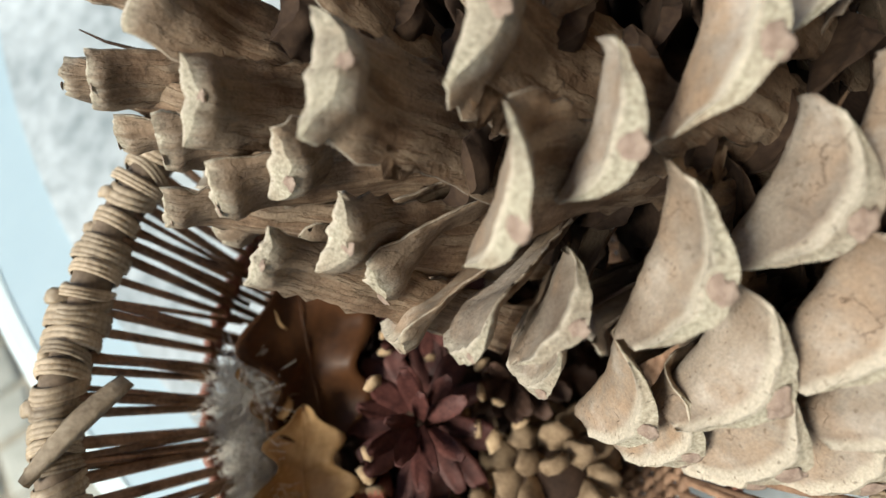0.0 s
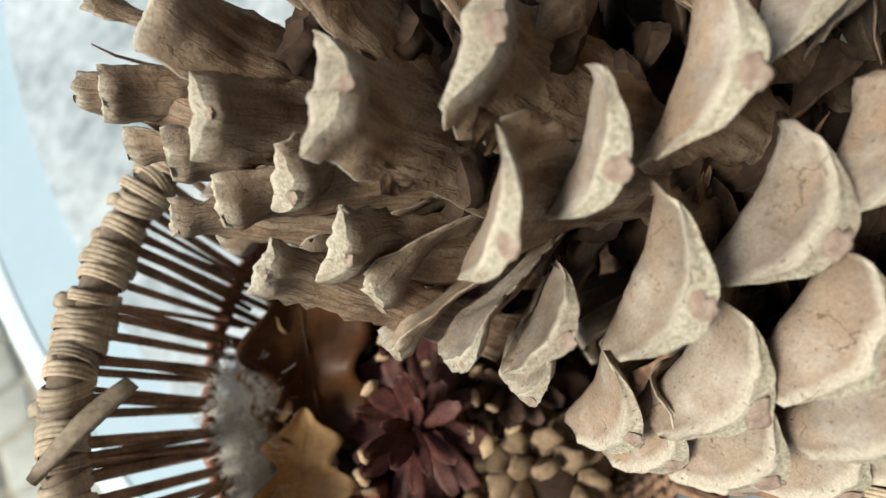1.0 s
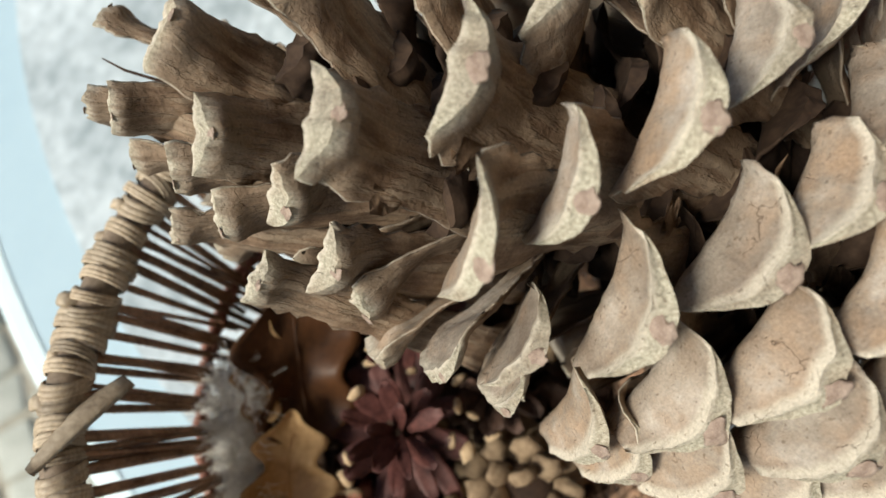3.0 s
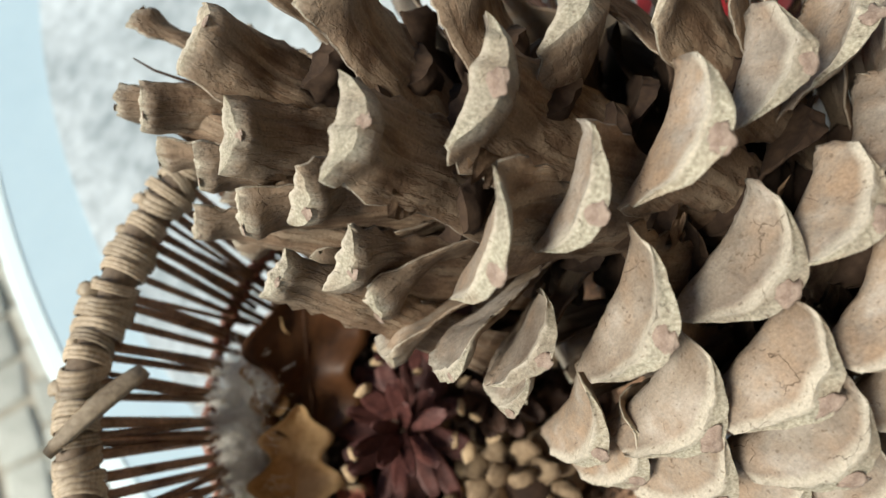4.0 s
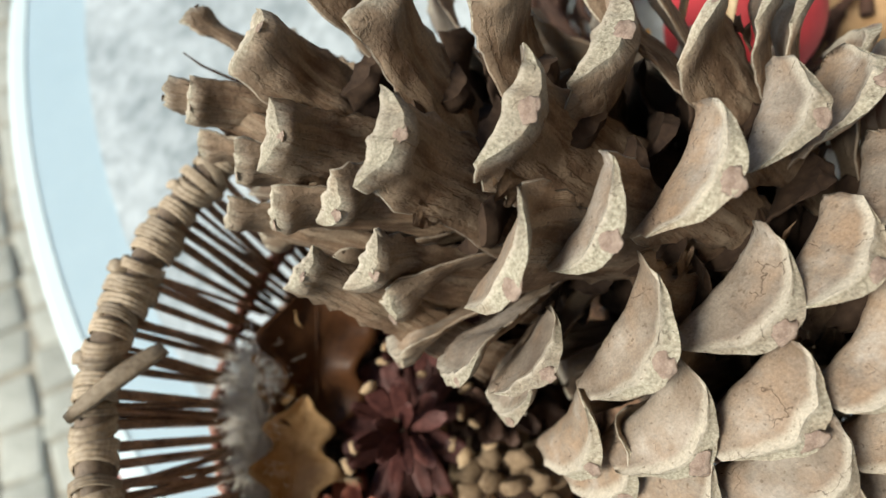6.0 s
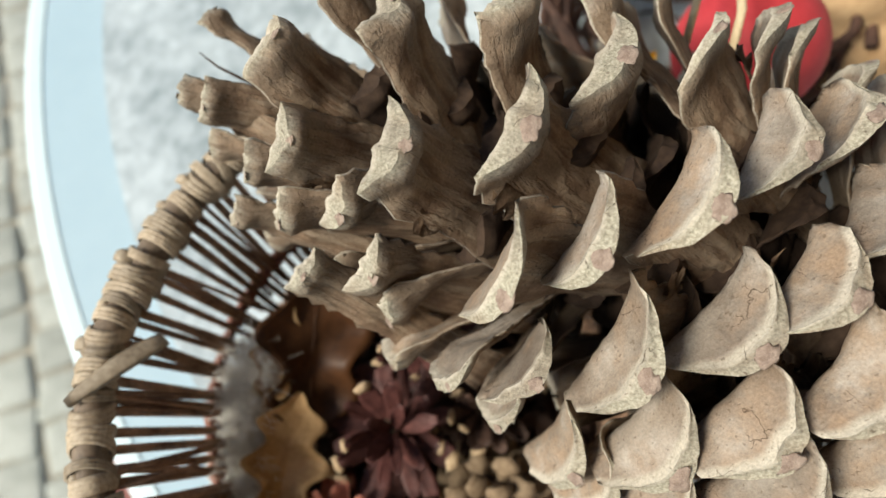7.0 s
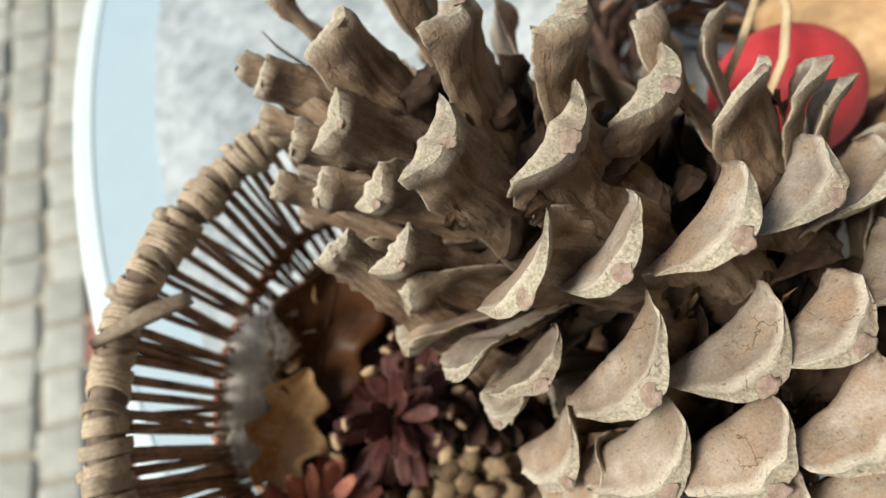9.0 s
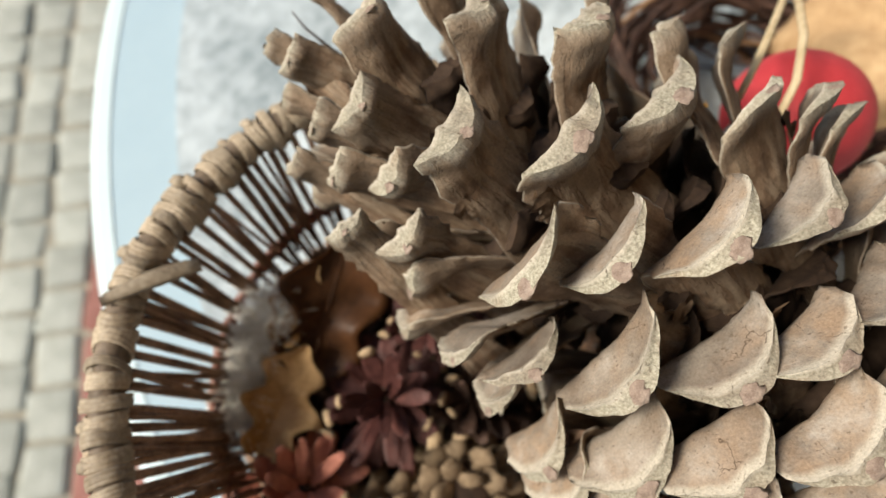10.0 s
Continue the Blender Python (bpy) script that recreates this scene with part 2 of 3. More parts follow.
def lathe(bm, profile, n=96, closed=False):
    """Turns (radius, height) pairs about the z axis."""
    rings = []
    for r, z in profile:
        rings.append([bm.verts.new((r * math.cos(2 * math.pi * j / n), r * math.sin(2 * math.pi * j / n), z)) for j in range(n)])
    pairs = list(zip(rings, rings[1:])) + ([(rings[-1], rings[0])] if closed else [])
    for a, b in pairs:
        for j in range(n):
            bm.faces.new((a[j], a[(j + 1) % n], b[(j + 1) % n], b[j]))
    return bm


def wobble(p, f, amount):
    return noise.noise_vector(Vector(p) * f) * amount


# ---- ground ----
bm = bmesh.new()
bmesh.ops.create_grid(bm, x_segments=2, y_segments=2, size=60)
ground = part("ground", bm, M_SOIL, smooth=False)
ground.location = (0, 0, -0.0055)
tagged(ground, "sandy joint bed under grey granite setts", "ground", kind="structure")

# ---- unseen canopy, added to keep sky light from above and right off the table ----
bm = bmesh.new()
for z in (2.30, 2.304):
    c = [bm.verts.new(p + (z,)) for p in ((-0.25, -2.4), (3.6, -2.4), (3.6, 3.2), (-0.25, 3.2))]
    bm.faces.new(c)
canopy = part("canopy", bm, M_SACK, smooth=False)
tagged(canopy, "unseen plain tan canopy above the table, added to block sky light", "canopy", kind="structure")

# ---- table ----
TX, TY, TZ = 0.4083, 0.6396, 0.76
table = thing("round_table", "large round table with grey marbled top and pale blue edge", "table", pose(TX, TY, 0))
bm = lathe(bmesh.new(), [(0.0005, TZ - 0.028), (0.925, TZ - 0.028), (0.925, TZ - 0.001), (0.0005, TZ - 0.001)], 160)
part("tabletop", bm, M_TABLE, table, "pale blue laminate top", smooth=False)
bm = lathe(bmesh.new(), [(0.0005, TZ - 0.0015), (0.868, TZ - 0.0015), (0.868, TZ), (0.0005, TZ)], 160)
part("inlay", bm, M_MARBLE, table, "grey cloudy marbled inlay", smooth=False)
bm = lathe(bmesh.new(), [(0.9255, TZ - 0.03), (0.936, TZ - 0.029), (0.9405, TZ - 0.02), (0.9405, TZ - 0.008), (0.937, TZ - 0.0015), (0.933, TZ), (0.922, TZ), (0.922, TZ - 0.0005), (0.9255, TZ - 0.0007)], 160, closed=True)
part("edge_band", bm, M_EDGE, table, "whitish rounded edging", smooth=False)
bm = lathe(bmesh.new(), [(0.0005, 0.02), (0.045, 0.02), (0.04, 0.3), (0.04, TZ - 0.06), (0.2, TZ - 0.03), (0.0005, TZ - 0.029)], 32)
part("pedestal", bm, M_STEEL, table)
bm = lathe(bmesh.new(), [(0.0005, 0.0), (0.34, 0.0), (0.34, 0.012), (0.05, 0.03), (0.0005, 0.03)], 48)
part("base_plate", bm, M_STEEL, table)

# ---- basket ----
BX, BY, BZ = -0.0076, 0.0314, TZ
basket = thing("wicker_basket", "round open wicker basket with cane-bound rim, standing on the table", "basket", pose(BX, BY, BZ))
RIM_R, RIM_Z = 0.1560, 0.160
rng = random.Random(5)
bm = bmesh.new()
ring = []
for j in range(96):
    a = 2 * math.pi * j / 96
    ring.append(Vector((math.cos(a) * RIM_R, math.sin(a) * RIM_R, RIM_Z)) + wobble((math.cos(a), math.sin(a), 3), 2.5, 0.0025))
tube(bm, ring + ring[:1], 0.0078, 10, caps=False)
part("rim", bm, M_RIMROD, basket, "brown rim rods under the binding")


def wrap_strip(a, tilt, width, swell):
    """One flat turn of cane round the rim at angle a."""
    bm = bmesh.new()
    base = Vector((math.cos(a) * RIM_R, math.sin(a) * RIM_R, RIM_Z)) + wobble((math.cos(a), math.sin(a), 3), 2.5, 0.0025)
    out, along = Vector((math.cos(a), math.sin(a), 0)), Vector((-math.sin(a), math.cos(a), 0))
    prof = [(-0.5, 0.0), (-0.45, 0.0007), (-0.2, 0.0011), (-0.14, 0.0005), (-0.08, 0.0011), (0.16, 0.0012), (0.22, 0.0005), (0.28, 0.0011), (0.45, 0.0007), (0.5, 0.0)]
    rows = []
    for i in range(14):
        b = 2 * math.pi * i / 14
        r = 0.0082 + swell * (0.5 + 0.5 * math.sin(b * 2 + a * 31))
        row = []
        for w, h in prof:
            row.append(bm.verts.new(base + (out * math.cos(b) + Vector((0, 0, 1)) * math.sin(b)) * (r + h) + along * (w * width + tilt * math.sin(b))))
        rows.append(row)
    for i in range(14):
        p, q = rows[i], rows[(i + 1) % 14]
        for j in range(len(prof) - 1):
            bm.faces.new((p[j], p[j + 1], q[j + 1], q[j]))
    return bm


a = 0.0
while a < 2 * math.pi - 0.03:
    width = rng.uniform(0.0040, 0.0085)
    part("cane_wrap", wrap_strip(a, rng.uniform(-0.0045, 0.0045), width, rng.uniform(0.0, 0.0030)), M_CANE, basket)
    a += (width * rng.choice((0.95, 1.0, 1.05, 1.1, 1.55))) / RIM_R

# the ends of loose cane on the outside of the rim
def loose_strip(p0, p1, width):
    bm = bmesh.new()
    p0, p1 = Vector(p0), Vector(p1)
    d = (p1 - p0).normalized()
    side = d.cross(Vector((0, 0, 1))).normalized()
    rows = []
    for i in range(9):
        f = i / 8
        c = p0.lerp(p1, f) + Vector((0, 0, 0.004 * math.sin(f * 3)))
        w = width * (0.55 + 0.5 * math.sin(f * 2.6))
        rows.append([bm.verts.new(c + side * w * x + Vector((0, 0, z))) for x, z in ((-0.5, 0), (-0.3, 0.0012), (0.3, 0.0014), (0.5, 0), (0.0, -0.0008))])
    for p, q in zip(rows, rows[1:]):
        for j in range(5):
            bm.faces.new((p[j], p[(j + 1) % 5], q[(j + 1) % 5], q[j]))
    bm.faces.new(rows[0])
    bm.faces.new(rows[-1])
    return bm


part("loose_strip", loose_strip((-0.155, -0.047, RIM_Z + 0.011), (-0.131, -0.010, RIM_Z - 0.002), 0.0095), M_CANE, basket, "loose tan cane end across the rim")


def wall_radius(h):
    """Inner radius of the basket wall at the height h above its foot."""
    return 0.098 + 0.054 * (h / RIM_Z) ** 1.35


count = 118
for i in range(count):
    a = 2 * math.pi * (i + rng.uniform(-0.28, 0.28)) / count
    lean = rng.uniform(-0.05, 0.05)
    bm = bmesh.new()
    pts = []
    for f in (1.0, 0.85, 0.7, 0.55, 0.4, 0.2, 0.0):
        h = RIM_Z * f
        r = wall_radius(h) + rng.uniform(-0.0008, 0.0008)
        b = a + lean * (1 - f)
        pts.append((r * math.cos(b), r * math.sin(b), h + 0.003))
    rad = rng.uniform(0.0015, 0.0024)
    tube(bm, pts, [rad * 1.1] * 3 + [rad] * 4, 6)
    part("stake", bm, M_ROD, basket)

# thinner split rods between the stakes, thickest on the near side
for i in range(40):
    a = rng.gauss(math.radians(210), 0.5)
    lean = rng.uniform(-0.16, 0.16)
    bm = bmesh.new()
    pts = []
    for f in (1.0, 0.85, 0.7, 0.55):
        h = RIM_Z * f
        r = wall_radius(h) - 0.003 + rng.uniform(-0.0012, 0.0012)
        b = a + lean * (1 - f)
        pts.append((r * math.cos(b), r * math.sin(b), h + 0.002))
    tube(bm, pts, rng.uniform(0.0009, 0.0017), 6)
    part("split_rod", bm, M_ROD, basket)
# cut cane ends that stand out from the rim
for i in range(26):
    a = rng.uniform(math.radians(130), math.radians(260))
    out = Vector((math.cos(a), math.sin(a), 0))
    c = out * (RIM_R + 0.0035) + Vector((0, 0, RIM_Z + rng.uniform(-0.001, 0.005)))
    part("cane_end", loose_strip(c - out * 0.004, c + out * rng.uniform(0.0045, 0.0085) + Vector((-out.y, out.x, 0)) * rng.uniform(-0.004, 0.004), rng.uniform(0.0045, 0.007)), M_CANE, basket)

# rows of weaving: one red pair high up, close rows below
for row, (h, mat, rad, amp) in enumerate([(0.098, M_RODRED, 0.0026, 0.0012), (0.1025, M_RODRED, 0.0024, 0.0012)] + [(0.010 + 0.0052 * i, M_ROD, 0.0029, 0.0020) for i in range(13)]):
    bm = bmesh.new()
    pts = []
    for j in range(241):
        b = 2 * math.pi * j / 240
        r = wall_radius(h) + amp * math.cos(b * 59 + row * math.pi)
        pts.append((r * math.cos(b), r * math.sin(b), h + 0.0022 * math.sin(b * 3 + row)))
    tube(bm, pts, rad, 6, caps=False)
    part("weaver", bm, mat, basket)
bm = lathe(bmesh.new(), [(0.0005, 0.001), (0.100, 0.001), (0.102, 0.006), (0.0005, 0.008)], 64)
part("bottom", bm, M_ROD, basket)

# ---- the large cone ----
AXIS = Vector((-0.965, 0.12, 0.14)).normalized()
CENTRE = Vector((0.03, 0.12, 0.94))
E1 = (Vector((0, 0, 1)) - AXIS * AXIS.z).normalized()
E2 = AXIS.cross(E1)
cone = thing("pine_cone", "large open weathered grey-brown pine cone lying in the basket", "pine cone", Matrix.Translation(CENTRE) @ Matrix((E1, E2, AXIS)).transposed().to_4x4())


def lerp_table(x, table):
    for (x0, y0), (x1, y1) in zip(table, table[1:]):
        if x <= x1:
            return y0 + (y1 - y0) * max(0.0, (x - x0)) / (x1 - x0)
    return table[-1][1]


ELEV = [(-13, -34), (-8, -30), (-4, -24), (0, -10), (3, 2), (8, 22), (12, 38), (15, 52), (18, 68)]
BEND = [(-13, 80), (-4, 80), (2, 68), (6, 36), (10, 18), (18, 6)]
REACH = [(-13, 8.0), (-9, 9.2), (0, 9.0), (8, 7.7), (14, 5.3), (18, 2.2)]


def scale_bm(W, r, e_tip, bend, rng, shape):
    """A cone scale in centimetres: the middle of its keel at the origin, y out of its tip, x across, z on its upper side.
    W: width of the keel, r: distance from the axis, e_tip: rise of the tip, bend: how much steeper the stem rises than the tip."""
    bm = bmesh.new()
    uvl = bm.loops.layers.uv.new("length")
    NV, NU = 21, 26
    bulge = W * shape.get("bulge", 0.23)
    H = W * shape.get("lip", 0.08)
    front = W * shape.get("front", 0.09)
    heel = W * shape.get("heel", 0.05)
    dish = W * shape.get("dish", 0.06)
    curl = W * shape.get("curl", 0.06)
    knob = W * shape.get("knob", 0.0)
    seed = Vector((rng.uniform(0, 90), rng.uniform(0, 90), rng.uniform(0, 90)))
    skew = rng.uniform(-0.15, 0.15)
    rag = rng.uniform(0.5, 1.5)
    fold = W * rng.uniform(0.02, 0.12)
    coords = {}

    def nz(x, y, f, a):
        return noise.noise(Vector((x * f, y * f, 0)) + seed) * a

    # the middle line from the tip back to the core
    line = [(0.0, 0.0, 0.0)]
    tipl = W * shape.get("tip", 0.33)
    q, y, z, rr = 0.0, 0.0, 0.0, r
    while rr > 0.9 and q < 11:
        k = min(1.0, max(0.0, (q - tipl * 0.35) / (tipl * 1.1)))
        th = radians(bend) * k * k * (3 - 2 * k)
        y -= 0.1 * math.cos(th)
        z -= 0.1 * math.sin(th)
        rr -= 0.1 * max(0.12, math.cos(radians(e_tip) + th))
        q += 0.1
        line.append((y, z, th))
    total = q

    def mid(back):
        if back <= 0:
            return -back, 0.0, 0.0
        i = min(len(line) - 1.001, back / 0.1)
        j = int(i)
        f = i - j
        return tuple(line[j][c] * (1 - f) + line[j + 1][c] * f for c in range(3))

    belly = shape.get("belly", 0.16)

    def half(back, v):
        k = min(1.0, max(0.0, (back - 0.1 * W) / (total * 0.8)))
        neck = min(1.0, max(0.0, back - 0.45 * W) / (0.9 * W))
        full = 1 + belly * (0.35 + 0.65 * (v > 0)) * math.sin(math.pi * min(1.0, back / (0.95 * W)))
        return W / 2 * (full - shape.get("neck", 0.30) * neck * neck * (3 - 2 * neck) - shape.get("waist", 0.20) * k * k * (3 - 2 * k))

    top, bot = [], []
    for i in range(NU):
        t = (i / (NU - 1)) ** 0.8
        rt, rb = [], []
        for j in range(NV):
            v = -1 + 2 * j / (NV - 1)
            end = bulge * (1 - abs(v) ** 2.3) * (1 + skew * v) + (nz(v * 3, 0, 1.4, 0.16) + nz(v * 9, 4, 1.3, 0.07)) * rag
            back = (1 - t) * (total + end) - end
            ym, zm, th = mid(back)
            x = v * half(max(0, back), v) * (1 + nz(back, v, 0.8, 0.06)) + nz(back, v, 0.5, 0.12)
            if abs(v) > 0.95 and t < 0.96:
                x += (nz(back * 1.6, v * 5, 1.3, 0.30) + nz(back * 5, v * 5, 1.9, 0.13)) * rag
            up = -dish * (1 - v * v) * math.sin(math.pi * min(1, t * 0.95)) + (curl * (v * v - 1) + knob * math.exp(-(((v - skew) / 0.16) ** 2))) * t ** 8 + nz(x, back, 0.8, 0.13) + nz(x, back, 2.6, 0.045)
            up += 0.09 * nz(x * 1.2, back * 0.35, 2.2, 1.0) * (1 - t) + 0.10 * math.exp(-((back + end) / 0.20) ** 2) - 0.05 * math.exp(-((back + end - 0.55) / 0.28) ** 2)
            up += fold * max(0.0, (-v - 0.72) / 0.28) ** 2 * math.exp(-((back - 0.16 * W) / (0.13 * W)) ** 2)
            co, si = math.cos(th), math.sin(th)
            rt.append((x, ym - si * up, zm + co * up, t))
            thick = 0.09 + 0.03 * t + shape.get("thick", 0.18) * min(1, 0.3 + t) * (1 - v * v)
            thick += heel * (1 - abs(v) ** 2.4) * math.exp(-((back - 0.30 * W) / (0.34 * W)) ** 2) * min(1.0, max(0.0, back + end) / (0.10 * W))
            lipz = H * (1 - abs(v) ** 1.8) * max(0.0, 1 - max(0, back + end) / (0.42 * W)) ** 1.4
            dn = up - thick - lipz + nz(x, back, 1.7, 0.06)
            fwd = front * (1 - abs(v) ** 1.6) * max(0.0, 1 - max(0, back + end) / (0.22 * W))
            rb.append((x * 0.985, ym - si * dn + fwd * co, zm + co * dn, 2.05 - t))
        top.append(rt)
        bot.append(rb)
    lip = []
    for f in (0.06, 0.36, 0.68, 0.94):
        row = []
        for j in range(NV):
            a, b = top[-1][j], bot[-1][j]
            p = [a[c] + (b[c] - a[c]) * f for c in range(3)]
            p[1] += nz(p[0] * 2, f * 3, 1.2, 0.06) - 0.012 * W * math.sin(math.pi * f)
            row.append((p[0], p[1], p[2], 1.0 + 0.05 * f))
        lip.append(row)
    rows = top + lip + list(reversed(bot))
    vs = []
    for row in rows:
        line_vs = []
        for x, y, z, t in row:
            v = bm.verts.new((x * CM, y * CM, z * CM))
            coords[v] = (x / W + 0.5, t)
            line_vs.append(v)
        vs.append(line_vs)
    n = len(vs)
    for i in range(n - 1):
        for j in range(NV - 1):
            bm.faces.new((vs[i][j], vs[i][j + 1], vs[i + 1][j + 1], vs[i + 1][j]))
    for i in range(n // 2 - 1):
        p, q = i, n - 1 - i
        bm.faces.new((vs[p][0], vs[p + 1][0], vs[q - 1][0], vs[q][0]))
        bm.faces.new((vs[q][-1], vs[q - 1][-1], vs[p + 1][-1], vs[p][-1]))
    bm.faces.new([*vs[0]] + list(reversed(vs[-1])))
    for f in bm.faces:
        for l in f.loops:
            l[uvl].uv = coords[l.vert]
    bmesh.ops.recalc_face_normals(bm, faces=bm.faces)
    for i in (NU - 1, NU + len(lip)):
        for j in range(NV - 1):
            e = bm.edges.get((vs[i][j], vs[i][j + 1]))
            if e:
                e.smooth = False
    return bm, bot[-1][NV // 2], math.atan2(front, H + 0.2), 0.24 if front > 0.05 * W else 0.10


def umbo_bm(rng, size):
    """A low, uneven cushion with a small point."""
    bm = bmesh.new()
    bmesh.ops.create_icosphere(bm, subdivisions=3, radius=1)
    o = Vector((rng.uniform(0, 50), 0, 0))
    lean = rng.uniform(-0.3, 0.3)
    for v in bm.verts:
        c = v.co.copy()
        k = 0.92 + 0.35 * noise.noise(c * 1.4 + o) + 0.15 * noise.noise(c * 4 + o)
        point = 0.5 * max(0.0, c.y) ** 3
        side = 1 + 0.55 * noise.noise(Vector((math.atan2(c.z, c.x) * 1.1, 0, 0)) + o)
        v.co = Vector(((c.x + lean * c.z) * 0.42 * side * size, (c.y * 0.045 + point * 0.07) * size, c.z * 0.36 * size)) * k * CM
    return bm


def cone_scale(s, az, r, W, twist, lean=0, elev=None, bend=None, shape={}, seed=0):
    """One scale: the middle of its keel lies s along the axis, r from it, at the angle az; its keel is W wide, turned by twist and raised at one end by lean."""
    rng = random.Random(int(s * 31 + az * 7 + 1000) + seed)
    if elev is None and az < -62 and s > 0:
        elev, bend, W = lerp_table(s, ELEV) + 16, 20, W
    if elev is None and az > 12:
        elev, bend = lerp_table(s, ELEV) + (38 if az > 28 and s < 5 else lerp_table(s, [(-6, 20), (6, 12), (14, 0)])), (30 if az > 28 and s < 5 else 16)
    e = lerp_table(s, ELEV) if elev is None else elev
    bend = lerp_table(s, BEND) if bend is None else bend
    b = radians(az)
    rad = Vector((math.cos(b), math.sin(b), 0))
    tan = Vector((-math.sin(b), math.cos(b), 0))
    axis = Vector((0, 0, 1))
    d = rad * math.cos(radians(e)) + axis * math.sin(radians(e))
    w = radians(twist)
    x = -(tan * math.cos(w) - axis * math.sin(w))
    if lean:
        x = (x * math.cos(radians(lean)) + rad * math.sin(radians(lean))).normalized()
        d = (d - x * x.dot(d)).normalized()
    else:
        x = (x - d * x.dot(d)).normalized()
    m = Matrix((x, d, x.cross(d))).transposed().to_4x4()
    m.translation = (rad * r + axis * s) * CM
    if (s > 3.5 or (s > 1 and az > 0)) and not shape:
        shape = {"thick": 0.22, "neck": -0.04, "waist": -0.12, "belly": 0.05, "lip": 0.15 if s < 6 else 0.20, "curl": 0.07, "knob": 0.05, "bulge": 0.11 if s < 6 else 0.03, "front": 0.04 if s < 6 else 0.0, "heel": 0.20}
    bm, mid, slope, inset = scale_bm(W, r, e, bend, rng, shape)
    ob = part("scale", bm, M_INNER_SHADED if seed else M_SCALE, cone)
    ob.matrix_local = m
    if seed:
        return ob
    # a torn papery flake of the seed wing clings to some stems
    if rng.random() < 0.45:
        fb = bmesh.new()
        side, back, n0 = rng.choice((-1, 1)), rng.uniform(1.6, 3.4), rng.uniform(0, 50)
        grid = []
        for i in range(7):
            row_ = []
            for j in range(5):
                fx, fy = i / 6, j / 4
                rim = noise.noise(Vector((fx * 4, fy * 4, n0))) * 0.22
                px = side * W * (0.36 + 0.18 * fy + rim * fy)
                py = -back - 1.5 * (fx - 0.5) * (1 - 0.4 * fy + rim)
                pz = -math.sin(radians(bend)) * (back + 1.5 * (fx - 0.5)) * 0.8 - 0.22 + 0.30 * fy * fy + noise.noise(Vector((fx * 3, fy * 3, n0 + 9))) * 0.12
                row_.append(fb.verts.new(Vector((px, py * (0.55 + 0.45 * math.cos(radians(bend))), pz)) * CM))
            grid.append(row_)
        for p, q in zip(grid, grid[1:]):
            for j in range(4):
                fb.faces.new((p[j], p[j + 1], q[j + 1], q[j]))
        bmesh.ops.solidify(fb, geom=fb.faces[:], thickness=0.0004)
        part("flake", fb, M_FLAKE, ob, "torn papery brown flake")
    um = part("umbo", umbo_bm(rng, W / 4.2), M_UMBO, ob, "pinkish raised umbo")
    um.location = Vector((mid[0], mid[1] - inset * W / 4.2 * math.sin(slope), mid[2] + inset * W / 4.2 * math.cos(slope))) * CM
    um.rotation_euler.x = slope
    return ob


BASAL = [
    (-9.2, -39, 9.5, 4.4, 9, 12), (-8.8, -66, 10.9, 4.5, 18, 15), (-8.6, -2, 8.1, 4.2, 16), (-7.1, -24, 8.3, 4.2, 15, 10),
    (-7.0, -57, 9.8, 4.7, 11, 15), (-7.1, 23, 8.0, 4.3, 10, -19), (-6.2, -82, 11.5, 4.7, 10, 20), (-5.4, 47, 9.2, 3.6, 9, -12), (-3.9, 41, 9.2, 3.8, 10, -15),
    (-5.2, -41, 8.1, 4.8, 13, 5), (-4.8, -72, 10.1, 4.9, 11, 26), (-4.5, 4, 8.2, 3.8, 2, -20), (-4.1, -90, 11.4, 4.2, 8, 30),
]
MIDDLE = [
    (-2.2, -56, 9.0, 5.0, 2, 15), (-2.4, -88, 10.7, 4.5, 0, 28), (-1.9, -17, 8.4, 4.6, 8, -7), (-1.8, 31, 8.2, 3.9, 10, -36), (-0.1, 55, 9.3, 3.8, 16),
    (0.3, -86, 9.8, 3.1, 20), (0.6, -34, 8.3, 4.3, 6, -5), (0.5, -69, 9.2, 3.7, 25, 42), (1.9, 17, 7.3, 4.9, 8, -16), (2.7, -79, 9.4, 2.8, 24),
    (2.9, -47, 8.9, 4.6, 5, -2), (2.8, 45, 8.4, 3.4, 15), (4.2, -15, 7.8, 4.4, 5, -1), (5.1, -97, 9.2, 2.7, 24),
]
UPPER = [
    (6.0, 23, 7.9, 3.7, 15), (7.3, -69, 7.6, 2.7, 14, 29), (7.9, -31, 7.8, 3.6, -6, 22), (9.4, -74, 8.2, 1.9, 26, 40), (10.0, -101, 4.7, 3.4, 30),
    (9.9, 13, 6.5, 3.7, 6, 5), (11.8, -44, 6.0, 2.7, -6, 17), (13.6, -13, 5.3, 3.1, -5, 19), (13.3, -88, 6.1, 1.8, 10, 20), (15.5, -85, 3.6, 1.7, 0),
    (17.4, -64, 2.4, 1.5, -20), (18.0, 51, 1.8, 1.8, 20), (13.2, 31, 6.3, 3.4, 5),
]
FLANK = [(6.3, -88, 7.6, 3.6, 15), (8.6, -94, 6.6, 3.0, 15), (11.2, -70, 6.4, 2.5, 5), (12.0, -108, 5.2, 2.2, 15), (9.2, -58, 6.4, 2.8, 8), (13.2, -66, 5.0, 2.2, 5), (15.8, -50, 3.8, 1.9, 0)]
